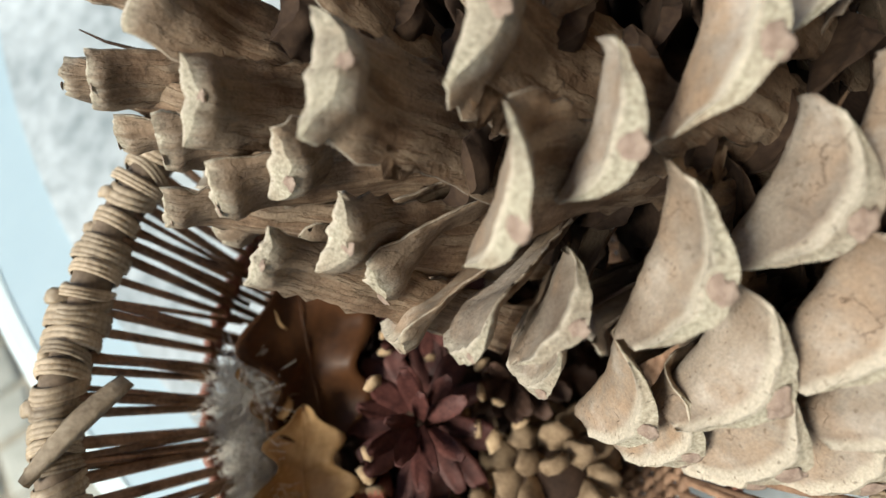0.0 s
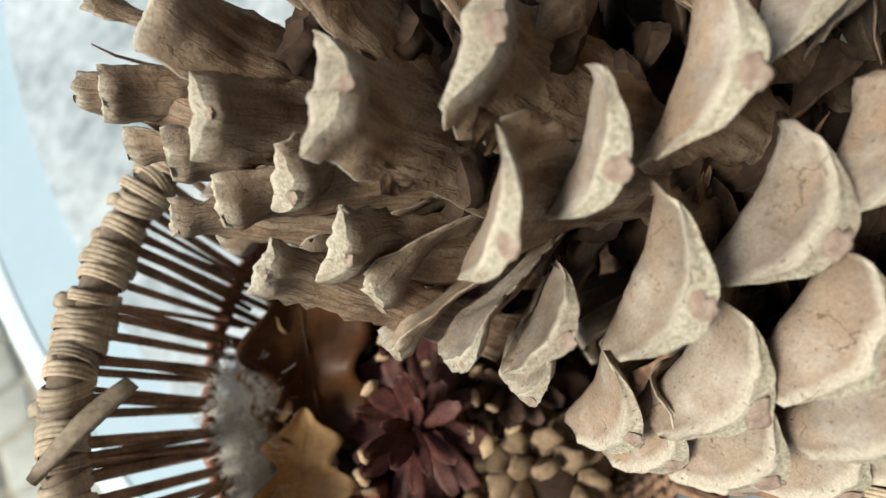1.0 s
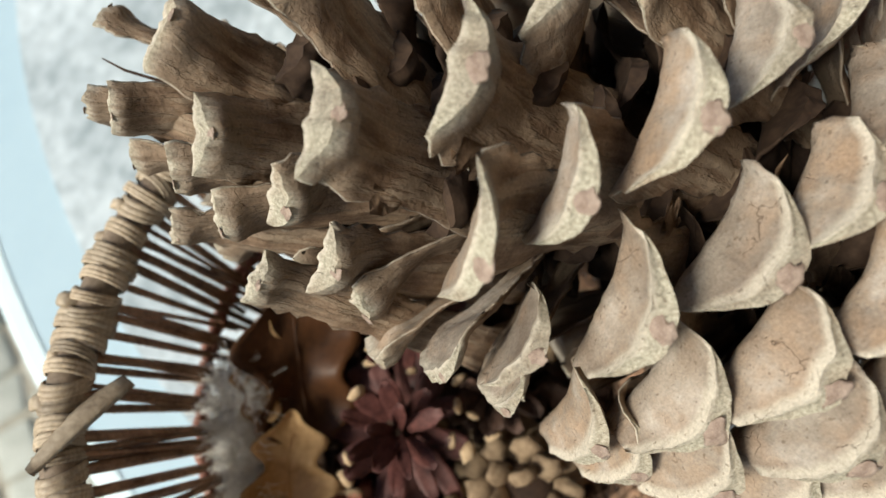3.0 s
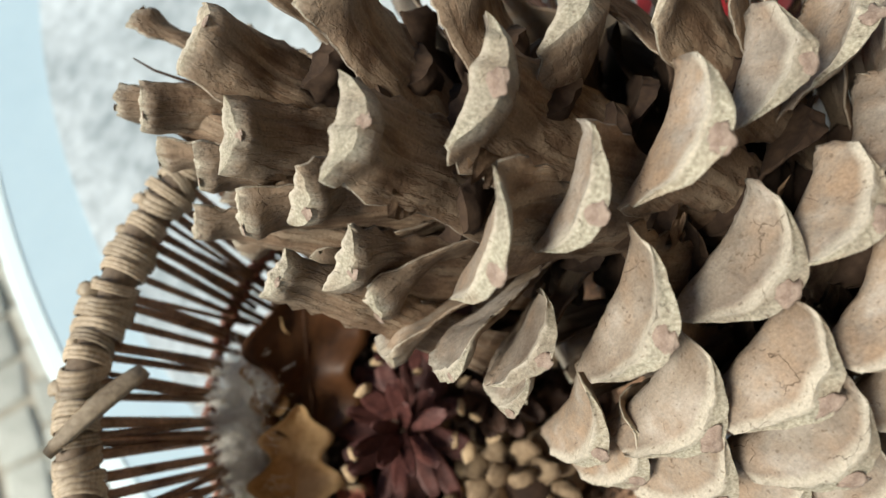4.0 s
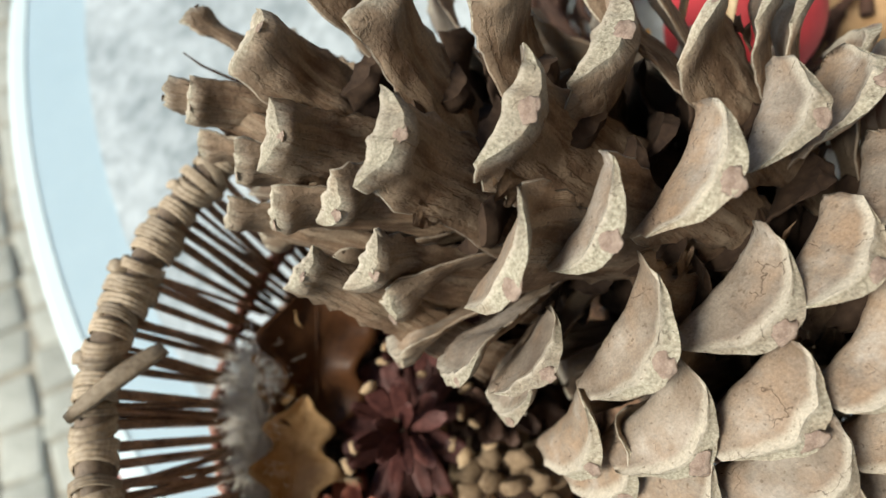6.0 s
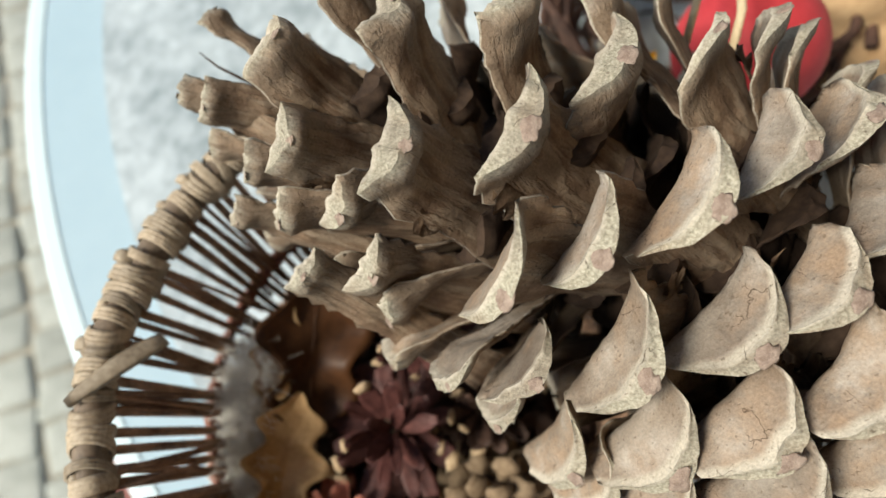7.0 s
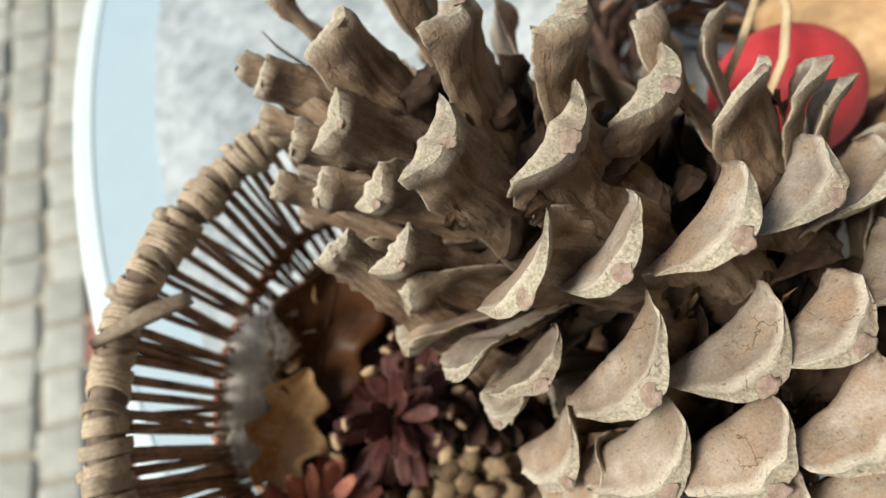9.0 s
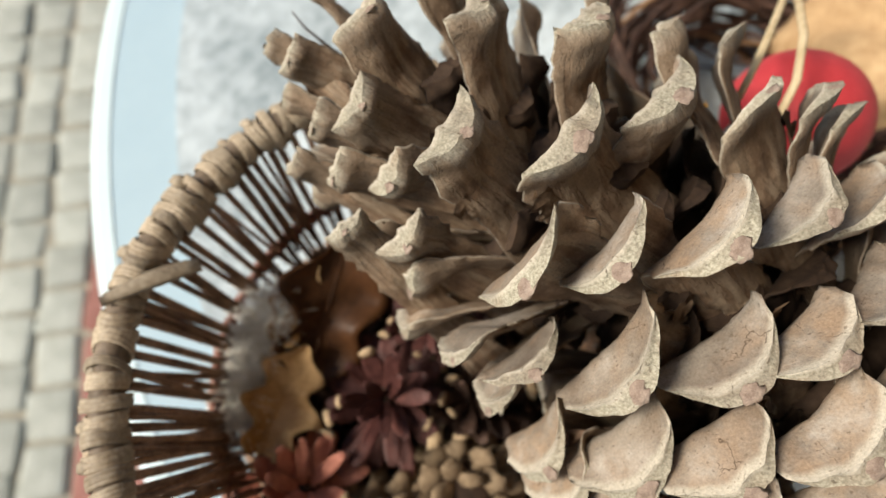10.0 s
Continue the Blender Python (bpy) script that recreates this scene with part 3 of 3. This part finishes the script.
FOOT = [(-9.4, -86, 11.6, 4.6, 12, 20), (-7.4, -100, 12.2, 4.4, 10, 25), (-5.2, -104, 12.0, 4.0, 8, 25), (-9.6, 30, 8.2, 4.2, 10, -12), (-8.4, 50, 8.6, 4.0, 10), (-10.6, 12, 8.2, 4.2, 12), (-11.5, -52, 9.6, 4.4, 12), (-11.0, -76, 11.2, 4.4, 15), (-12.3, -32, 8.8, 4.4, 12), (-10.9, -14, 8.5, 4.2, 12), (-13.4, -62, 10.0, 4.4, 12)]
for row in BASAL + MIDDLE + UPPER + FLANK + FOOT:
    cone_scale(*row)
# the scales of the far and under side follow the same spiral
for i in range(74):
    s = -11.5 + 0.38 * i
    az = (i * 137.5 + 40) % 360 - 180
    if -106 < az < 60 and s > -9.6:
        continue
    r = lerp_table(s, REACH) * (1.05 if az < -100 else 1.0)
    cone_scale(s, az, r, 4.2 - 0.12 * max(0, s), 10)
# smaller inner scales near the core, their colour darkened for the shade there
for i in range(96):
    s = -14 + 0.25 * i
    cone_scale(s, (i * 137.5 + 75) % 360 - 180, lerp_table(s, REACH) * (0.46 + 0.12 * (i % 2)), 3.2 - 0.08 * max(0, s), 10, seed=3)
turn = cone.matrix_world.inverted()
bm = bmesh.new()
tube(bm, [turn @ (Vector(p) * CM) for p in ((-14.2, 13.9, 97.6), (-13.3, 13.5, 97.4), (-12.2, 13.3, 97.1), (-10.6, 13.2, 96.6))], [0.0003, 0.0006, 0.0007, 0.0008], 6)
part("stalk", bm, M_CORE, cone, "thin dark stalk")
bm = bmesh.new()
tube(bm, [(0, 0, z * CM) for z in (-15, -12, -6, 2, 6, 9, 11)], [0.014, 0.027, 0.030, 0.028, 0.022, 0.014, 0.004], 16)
part("core", bm, M_CORE, cone, "woody core, coloured dark for the shade between the scales")


# ---- what fills the basket ----
def blob(bm, centre, size, rng, sub=2, rough=0.25, freq=1.6):
    n0 = len(bm.verts)
    bmesh.ops.create_icosphere(bm, subdivisions=sub, radius=1)
    bm.verts.ensure_lookup_table()
    o = Vector((rng.uniform(0, 50), rng.uniform(0, 50), 0))
    for v in bm.verts[n0:]:
        c = v.co.copy()
        k = 1 + rough * noise.noise(c * freq + o)
        v.co = Vector(centre) + Vector((c.x * size[0], c.y * size[1], c.z * size[2])) * k
    return bm


def paddle_bm(length, w0, w1, thick, curve, rng):
    """A narrow cone scale: y outward, z up; grows from w0 to w1 and bends by curve."""
    bm = bmesh.new()
    rows = []
    for i in range(8):
        t = i / 7
        y = length * t
        w = (w0 + (w1 - w0) * t ** 0.8) * (1.0 if t < 0.78 else 1 - 2.6 * (t - 0.78)) * rng.uniform(0.94, 1.06)
        z = curve * t * t
        th = thick * (0.7 + 0.6 * t)
        rows.append([bm.verts.new((w * x, y - 0.12 * w * abs(x) * (t > 0.9), z + th * h + rng.uniform(-0.04, 0.04) * thick)) for x, h in ((-0.5, 0.9), (-0.27, 0.2), (0, 0.8), (0.27, 0.2), (0.5, 0.9), (0.3, -0.3), (0, -0.2), (-0.3, -0.3))])
    for p, q in zip(rows, rows[1:]):
        for j in range(8):
            bm.faces.new((p[j], p[(j + 1) % 8], q[(j + 1) % 8], q[j]))
    bm.faces.new(list(reversed(rows[0])))
    bm.faces.new(rows[-1])
    return bm


def small_cone(label, centre, axis, radius, count, mat, tip_mat, seed, name="small_pine_cone", width=0.34, low=-50, high=75, tips=0.8):
    """A small open cone: paddles on a spiral about its axis, each with a pale end."""
    rng = random.Random(seed)
    z = Vector(axis).normalized()
    x = z.orthogonal().normalized()
    ob = thing(name, label, "pine cone", Matrix.Translation(Vector(centre)) @ Matrix((x, z.cross(x), z)).transposed().to_4x4(), "small cones in the basket")
    bm = bmesh.new()
    tube(bm, [(0, 0, radius * f) for f in (-0.75, -0.4, 0.0, 0.22, 0.32)], [radius * f for f in (0.10, 0.2, 0.22, 0.14, 0.03)], 10)
    part("core", bm, M_CORE, ob)
    for i in range(count):
        f = (i + 0.5) / count
        el = low + (high - low) * f + rng.uniform(-15, 15)
        az = i * 137.5 + rng.uniform(-18, 18)
        L = radius * (0.95 - 0.25 * f) * rng.uniform(0.88, 1.08)
        w1 = radius * width * (1.15 - 0.5 * f) * rng.uniform(0.75, 1.15)
        m = pose(0, 0, radius * (-0.55 + 0.8 * f), 0, 0, az) @ pose(0, 0, 0, el, 0, 0)
        sc = part("scale", paddle_bm(L, w1 * 0.35, w1, radius * 0.042, radius * rng.uniform(-0.16, 0.16), rng), mat, ob)
        sc.matrix_local = m
        if rng.random() < tips:
            tb = blob(bmesh.new(), (0, 0, 0), (w1 * 0.40, w1 * 0.24, radius * 0.05), rng, 1, 0.5)
            tp = part("scale_tip", tb, tip_mat, sc, "pale dry tip")
            tp.location = (0, L * 0.97, radius * 0.03)
    return ob


RED_LABEL = "small open red-brown pine cone with pale scale tips in the basket"
small_cone(RED_LABEL, (-0.029, 0.008, 0.858), (-0.05, -0.12, 1), 0.047, 32, M_REDSCALE, M_TIP, 11, width=0.31, low=-15, high=62, tips=0.4)
small_cone(RED_LABEL, (-0.028, 0.060, 0.858), (-0.2, -0.5, 0.8), 0.038, 30, M_REDSCALE, M_TIP, 12, width=0.31, low=-15, high=62, tips=0.4)
small_cone("small open rust-coloured pine cone beside the basket wall", (-0.052, -0.058, 0.836), (0.1, 0.25, 1), 0.050, 28, M_REDLIGHT, M_TIP, 13, width=0.32, low=-15, high=66, tips=0.3)
small_cone("small open dark brown pine cone under the large cone", (0.014, 0.030, 0.838), (-0.2, -0.3, 1), 0.040, 28, M_DARKSCALE, M_TIP, 14, width=0.42, low=-20, high=66, tips=0.5)


def closed_cone(label, centre, axis, radius, seed):
    """A small tight cone of rounded, knobbly scales."""
    rng = random.Random(seed)
    z = Vector(axis).normalized()
    x = z.orthogonal().normalized()
    ob = thing("small_pine_cone", label, "pine cone", Matrix.Translation(Vector(centre)) @ Matrix((x, z.cross(x), z)).transposed().to_4x4(), "small cones in the basket")
    part("core", blob(bmesh.new(), (0, 0, 0), (radius * 0.75, radius * 0.75, radius * 0.9), rng, 2, 0.1), M_CORE, ob)
    for i in range(46):
        f = (i + 0.5) / 46
        h = -0.85 + 1.8 * f
        rr = math.sqrt(max(0.02, 1 - h * h * 0.9))
        az = radians(i * 137.5)
        d = Vector((math.cos(az) * rr, math.sin(az) * rr, h * 1.05)).normalized()
        sc = part("scale", blob(bmesh.new(), (0, 0, 0), (radius * 0.24, radius * 0.13, radius * 0.32), rng, 2, 0.6, 1.6), M_SMALL, ob)
        q = d.to_track_quat("Z", "Y").to_matrix().to_4x4()
        q.translation = d * radius * 0.82 + Vector((0, 0, h * radius * 0.2))
        sc.matrix_local = q
    return ob


closed_cone("small tight tan pine cone with rounded scales in the basket", (0.032, -0.016, 0.826), (0.1, -0.2, 1), 0.032, 21)
closed_cone("small tight tan pine cone with rounded scales in the basket", (0.000, -0.052, 0.820), (0.5, 0.1, 0.8), 0.030, 22)


def leaf(name, label, m, length, width, lobes, mat, curl, seed):
    """A dry curled leaf with a lobed outline and real thickness."""
    rng = random.Random(seed)
    bm = bmesh.new()
    NU, NV = 26, 11
    top, bot = [], []
    for i in range(NU):
        t = i / (NU - 1)
        w = width / 2 * (math.sin(math.pi * min(1, 0.06 + 0.94 * t)) ** 0.6) * (1 + (0.32 * math.sin(t * lobes * 2 * math.pi) if lobes else 0))
        w = max(w, 0.0012)
        a, b = [], []
        for j in range(NV):
            v = -1 + 2 * j / (NV - 1)
            x, y = v * w, length * (t - 0.5)
            z = curl * width * (v * v) * (0.6 + 0.4 * math.sin(5 * t + seed)) + curl * length * 0.5 * (t - 0.5) ** 2 + noise.noise(Vector((x * 60, y * 60, seed))) * 0.004 - 0.0006 * (abs(v) < 0.1)
            a.append(bm.verts.new((x, y, z)))
            b.append(bm.verts.new((x, y, z - 0.0005)))
        top.append(a)
        bot.append(b)
    for i in range(NU - 1):
        for j in range(NV - 1):
            bm.faces.new((top[i][j], top[i][j + 1], top[i + 1][j + 1], top[i + 1][j]))
            bm.faces.new((bot[i][j], bot[i + 1][j], bot[i + 1][j + 1], bot[i][j + 1]))
        bm.faces.new((top[i][0], top[i + 1][0], bot[i + 1][0], bot[i][0]))
        bm.faces.new((top[i][-1], bot[i][-1], bot[i + 1][-1], top[i + 1][-1]))
    ob = thing(name, label, "leaf", m)
    part("blade", bm, mat, ob)
    bm = bmesh.new()
    tube(bm, [(0, length * (f - 0.5), curl * length * 0.5 * (f - 0.5) ** 2 + 0.0004) for f in (-0.18, 0.0, 0.3, 0.6, 0.95)], [0.0009, 0.0009, 0.0007, 0.0005, 0.0002], 6)
    part("midrib", bm, mat, ob)
    return ob


leaf("dry_leaf", "dark orange-brown smooth dry leaf curled against the basket wall", pose(-0.086, 0.042, 0.860, 28, 24, 20), 0.088, 0.055, 2, M_LEAF, 0.25, 31)
leaf("dry_oak_leaf", "tan dry lobed oak leaf curled in the basket", pose(-0.086, -0.016, 0.852, 12, 26, 8), 0.064, 0.037, 3, M_OAK, 0.45, 32)
leaf("dry_oak_leaf", "tan dry lobed oak leaf curled in the basket", pose(-0.104, 0.034, 0.866, 20, 40, 12), 0.05, 0.024, 3, M_OAK, 0.35, 33)


def fibre_tuft(label, path, spread, count, seed):
    rng = random.Random(seed)
    bm = bmesh.new()
    for i in range(count):
        f = rng.random() * (len(path) - 1.001)
        k = int(f)
        c = Vector(path[k]).lerp(Vector(path[k + 1]), f - k) + Vector((rng.gauss(0, spread), rng.gauss(0, spread), rng.gauss(0, spread * 0.7)))
        d = Vector((rng.gauss(0, 1), rng.gauss(0, 1), rng.gauss(0, 0.6))).normalized()
        e = Vector((rng.gauss(0, 1), rng.gauss(0, 1), rng.gauss(0, 1))).normalized()
        L = rng.uniform(0.006, 0.016)
        tube(bm, [c - d * L + e * L * 0.5, c - d * L * 0.4, c + d * L * 0.4, c + d * L + e * L * 0.5], rng.uniform(0.00010, 0.00022), 3)
    ob = part("fibre_tuft", bm, M_FLUFF)
    return tagged(ob, label, "plant fibre", kind="stuff")


fibre_tuft("grey-white fluffy plant fibres along the inside of the basket", [(-0.113, 0.030, 0.869), (-0.116, 0.006, 0.860), (-0.111, -0.018, 0.854), (-0.101, -0.048, 0.851)], 0.0036, 2300, 41)

# a bed of crumpled dry leaves on which it all lies
rng = random.Random(51)
bm = bmesh.new()
for i in range(420):
    a, q = rng.uniform(0, 2 * math.pi), math.sqrt(rng.random())
    h = rng.uniform(0.012, 0.062 - 0.012 * q)
    r = q * (wall_radius(h) - 0.012)
    c = Vector((BX + r * math.cos(a), BY + r * math.sin(a), BZ + h))
    m = pose(c.x, c.y, c.z, rng.uniform(-50, 50), rng.uniform(-50, 50), rng.uniform(0, 360))
    L, w, cu = rng.uniform(0.012, 0.028), rng.uniform(0.006, 0.013), rng.uniform(-0.008, 0.008)
    rows = []
    for k in range(5):
        t = k / 4
        ww = w * math.sin(math.pi * (0.1 + 0.8 * t))
        rows.append([bm.verts.new(m @ Vector((x * ww, L * (t - 0.5), cu * (x * x + (t - 0.5) ** 2 * 2) + dz))) for x, dz in ((-1, 0), (0, 0), (1, 0), (0, -0.0008))])
    for p, q2 in zip(rows, rows[1:]):
        for j in range(4):
            bm.faces.new((p[j], p[(j + 1) % 4], q2[(j + 1) % 4], q2[j]))
bed = part("leaf_litter", bm, M_DARKSCALE)
tagged(bed, "dark crumpled dry leaves filling the basket bottom", "dry leaves", kind="stuff")

# ---- beyond the basket ----
ball = thing("red_ball", "smooth matt red ball ornament with raffia loop", "ornament", pose(0.121, 0.252, 0.912))
part("sphere", blob(bmesh.new(), (0, 0, 0), (0.041, 0.041, 0.040), random.Random(61), 4, 0.03, 0.8), M_RED, ball)
for pts in ([(6.7, 18.6, 97.2), (7.0, 21.5, 97.6), (7.6, 26, 96.5), (8.4, 31, 94.5), (9.2, 34, 93.5)], [(9.0, 19.6, 96.8), (9.1, 21.5, 97.4), (9.0, 25, 97), (8.9, 30, 95), (9.2, 34, 93.5)]):
    bm = bmesh.new()
    tube(bm, [(Vector(p) * CM) - Vector((0.121, 0.252, 0.912)) for p in pts], 0.0022, 8, 0.6)
    part("raffia_loop", bm, M_CORD, ball, "pale raffia cord")

rng = random.Random(71)
bundle = thing("twig_wreath", "dark brown wreath of thin twigs lying on the table", "wreath", pose(0.12, 0.33, TZ))
for i in range(170):
    a0, span = rng.uniform(0, 2 * math.pi), rng.uniform(0.8, 1.9)
    r0, h0 = 0.105 + rng.gauss(0, 0.018), max(0.006, 0.06 + rng.gauss(0, 0.032))
    bm = bmesh.new()
    pts = []
    for k in range(9):
        b = a0 + span * (k / 8 - 0.5)
        pts.append(Vector((math.cos(b) * r0, math.sin(b) * r0, h0)) + wobble((b * 2, i * 1.7, 0), 1.0, 0.012))
    for p in pts:
        p.z = max(0.004, p.z)
    rad = rng.uniform(0.0014, 0.0045)
    tube(bm, pts, [rad * (1 - 0.5 * k / 8) for k in range(9)], 6)
    part("twig", bm, M_TWIG if i % 14 == 0 else M_BARK, bundle)
bm = bmesh.new()
rng = random.Random(81)
bmesh.ops.create_icosphere(bm, subdivisions=5, radius=1)
for v in bm.verts:
    c = v.co.copy()
    fold = 0.10 * math.sin(c.x * 9 + 3 * noise.noise(c * 2)) + 0.08 * math.sin(c.y * 13 + c.z * 4 + 4 * noise.noise(c * 1.5 + Vector((5, 0, 0)))) + 0.12 * noise.noise(c * 3)
    v.co = Vector((c.x * 0.12, c.y * 0.11, max(-0.075, c.z * 0.085))) * (1 + 0.5 * fold)
sack = thing("cloth_bundle", "tan crumpled sackcloth bundle on the table", "cloth", pose(0.245, 0.40, TZ + 0.078))
part("cloth", bm, M_SACK, sack)

# a yellow dried petal caught between the cone and the ball
leaf("yellow_petal", "yellow dried petal caught beside the large cone", pose(0.069, 0.240, 0.884, 60, 0, -25), 0.040, 0.015, 0, M_YELLOW, 0.2, 91)

# ---- paving ----
U, V = Vector((-0.53, 0.848, 0)), Vector((0.848, 0.53, 0))


def sett_mesh(seed, sx, sy, mat, h=0.05):
    rng = random.Random(seed)
    bm = bmesh.new()
    bmesh.ops.create_cube(bm, size=1)
    bmesh.ops.bevel(bm, geom=bm.edges[:], offset=0.11, segments=2, affect="EDGES", profile=0.6)
    for v in bm.verts:
        v.co = Vector((v.co.x * sx, v.co.y * sy, v.co.z * h - h / 2))
        v.co += wobble(v.co + Vector((seed, 0, 0)), 12, 0.009)
    me = bpy.data.meshes.new("sett")
    bm.to_mesh(me)
    bm.free()
    me.materials.append(mat)
    me.shade_smooth()
    return me


GREY = [sett_mesh(i, 0.089, 0.092, M_STONE) for i in range(8)]
REDS = [sett_mesh(i + 40, 0.092, 0.19, M_BRICK) for i in range(4)]
paving = thing("pavement", "grey granite setts with rows of red pavers between sandy joints", "pavement", kind="structure")
rng = random.Random(99)
for c in range(-4, 5):
    v0 = -0.735 + 0.0955 * c + 0.048
    red = c >= 1 or c <= -3
    step = 0.197 if red else 0.099
    u = -1.0 + rng.uniform(0, step)
    while u < 2.0:
        p = U * u + V * v0
        ob = new("paver" if red else "sett", rng.choice(REDS if red else GREY))
        ob.parent = paving
        L = step * (rng.uniform(0.90, 1.12) if not red else 1.0)
        ob.matrix_local = Matrix.Translation((p.x, p.y, 0.002 + rng.uniform(-0.003, 0.003))) @ pose(0, 0, 0, rng.uniform(-1, 1), rng.uniform(-1, 1), math.degrees(math.atan2(U.y, U.x)) - 90 + rng.uniform(-5, 5)) @ Matrix.Diagonal((rng.uniform(0.92, 1.04), L / step, 1, 1))
        u += L

# the rest of the paving, farther off
rng = random.Random(123)
bm = bmesh.new()
for c in range(-34, 36):
    if -4 <= c < 5:
        continue
    v0 = -0.735 + 0.0955 * c + 0.048
    u = -2.6 + rng.uniform(0, 0.1)
    while u < 3.4:
        p = U * u + V * v0
        m = Matrix.Translation((p.x, p.y, rng.uniform(-0.003, 0.003))) @ pose(0, 0, 0, 0, 0, math.degrees(math.atan2(U.y, U.x)) - 90 + rng.uniform(-4, 4))
        lo = [bm.verts.new(m @ Vector((x * 0.045, y * 0.046, -0.02))) for x, y in ((-1, -1), (1, -1), (1, 1), (-1, 1))]
        hi = [bm.verts.new(m @ Vector((x * 0.040 + rng.uniform(-0.003, 0.003), y * 0.041 + rng.uniform(-0.003, 0.003), 0.003))) for x, y in ((-1, -1), (1, -1), (1, 1), (-1, 1))]
        bm.faces.new(hi)
        for j in range(4):
            bm.faces.new((lo[j], lo[(j + 1) % 4], hi[(j + 1) % 4], hi[j]))
        u += 0.099
far = part("far_setts", bm, M_STONE, paving, smooth=False)
tagged(far, kind="stuff")
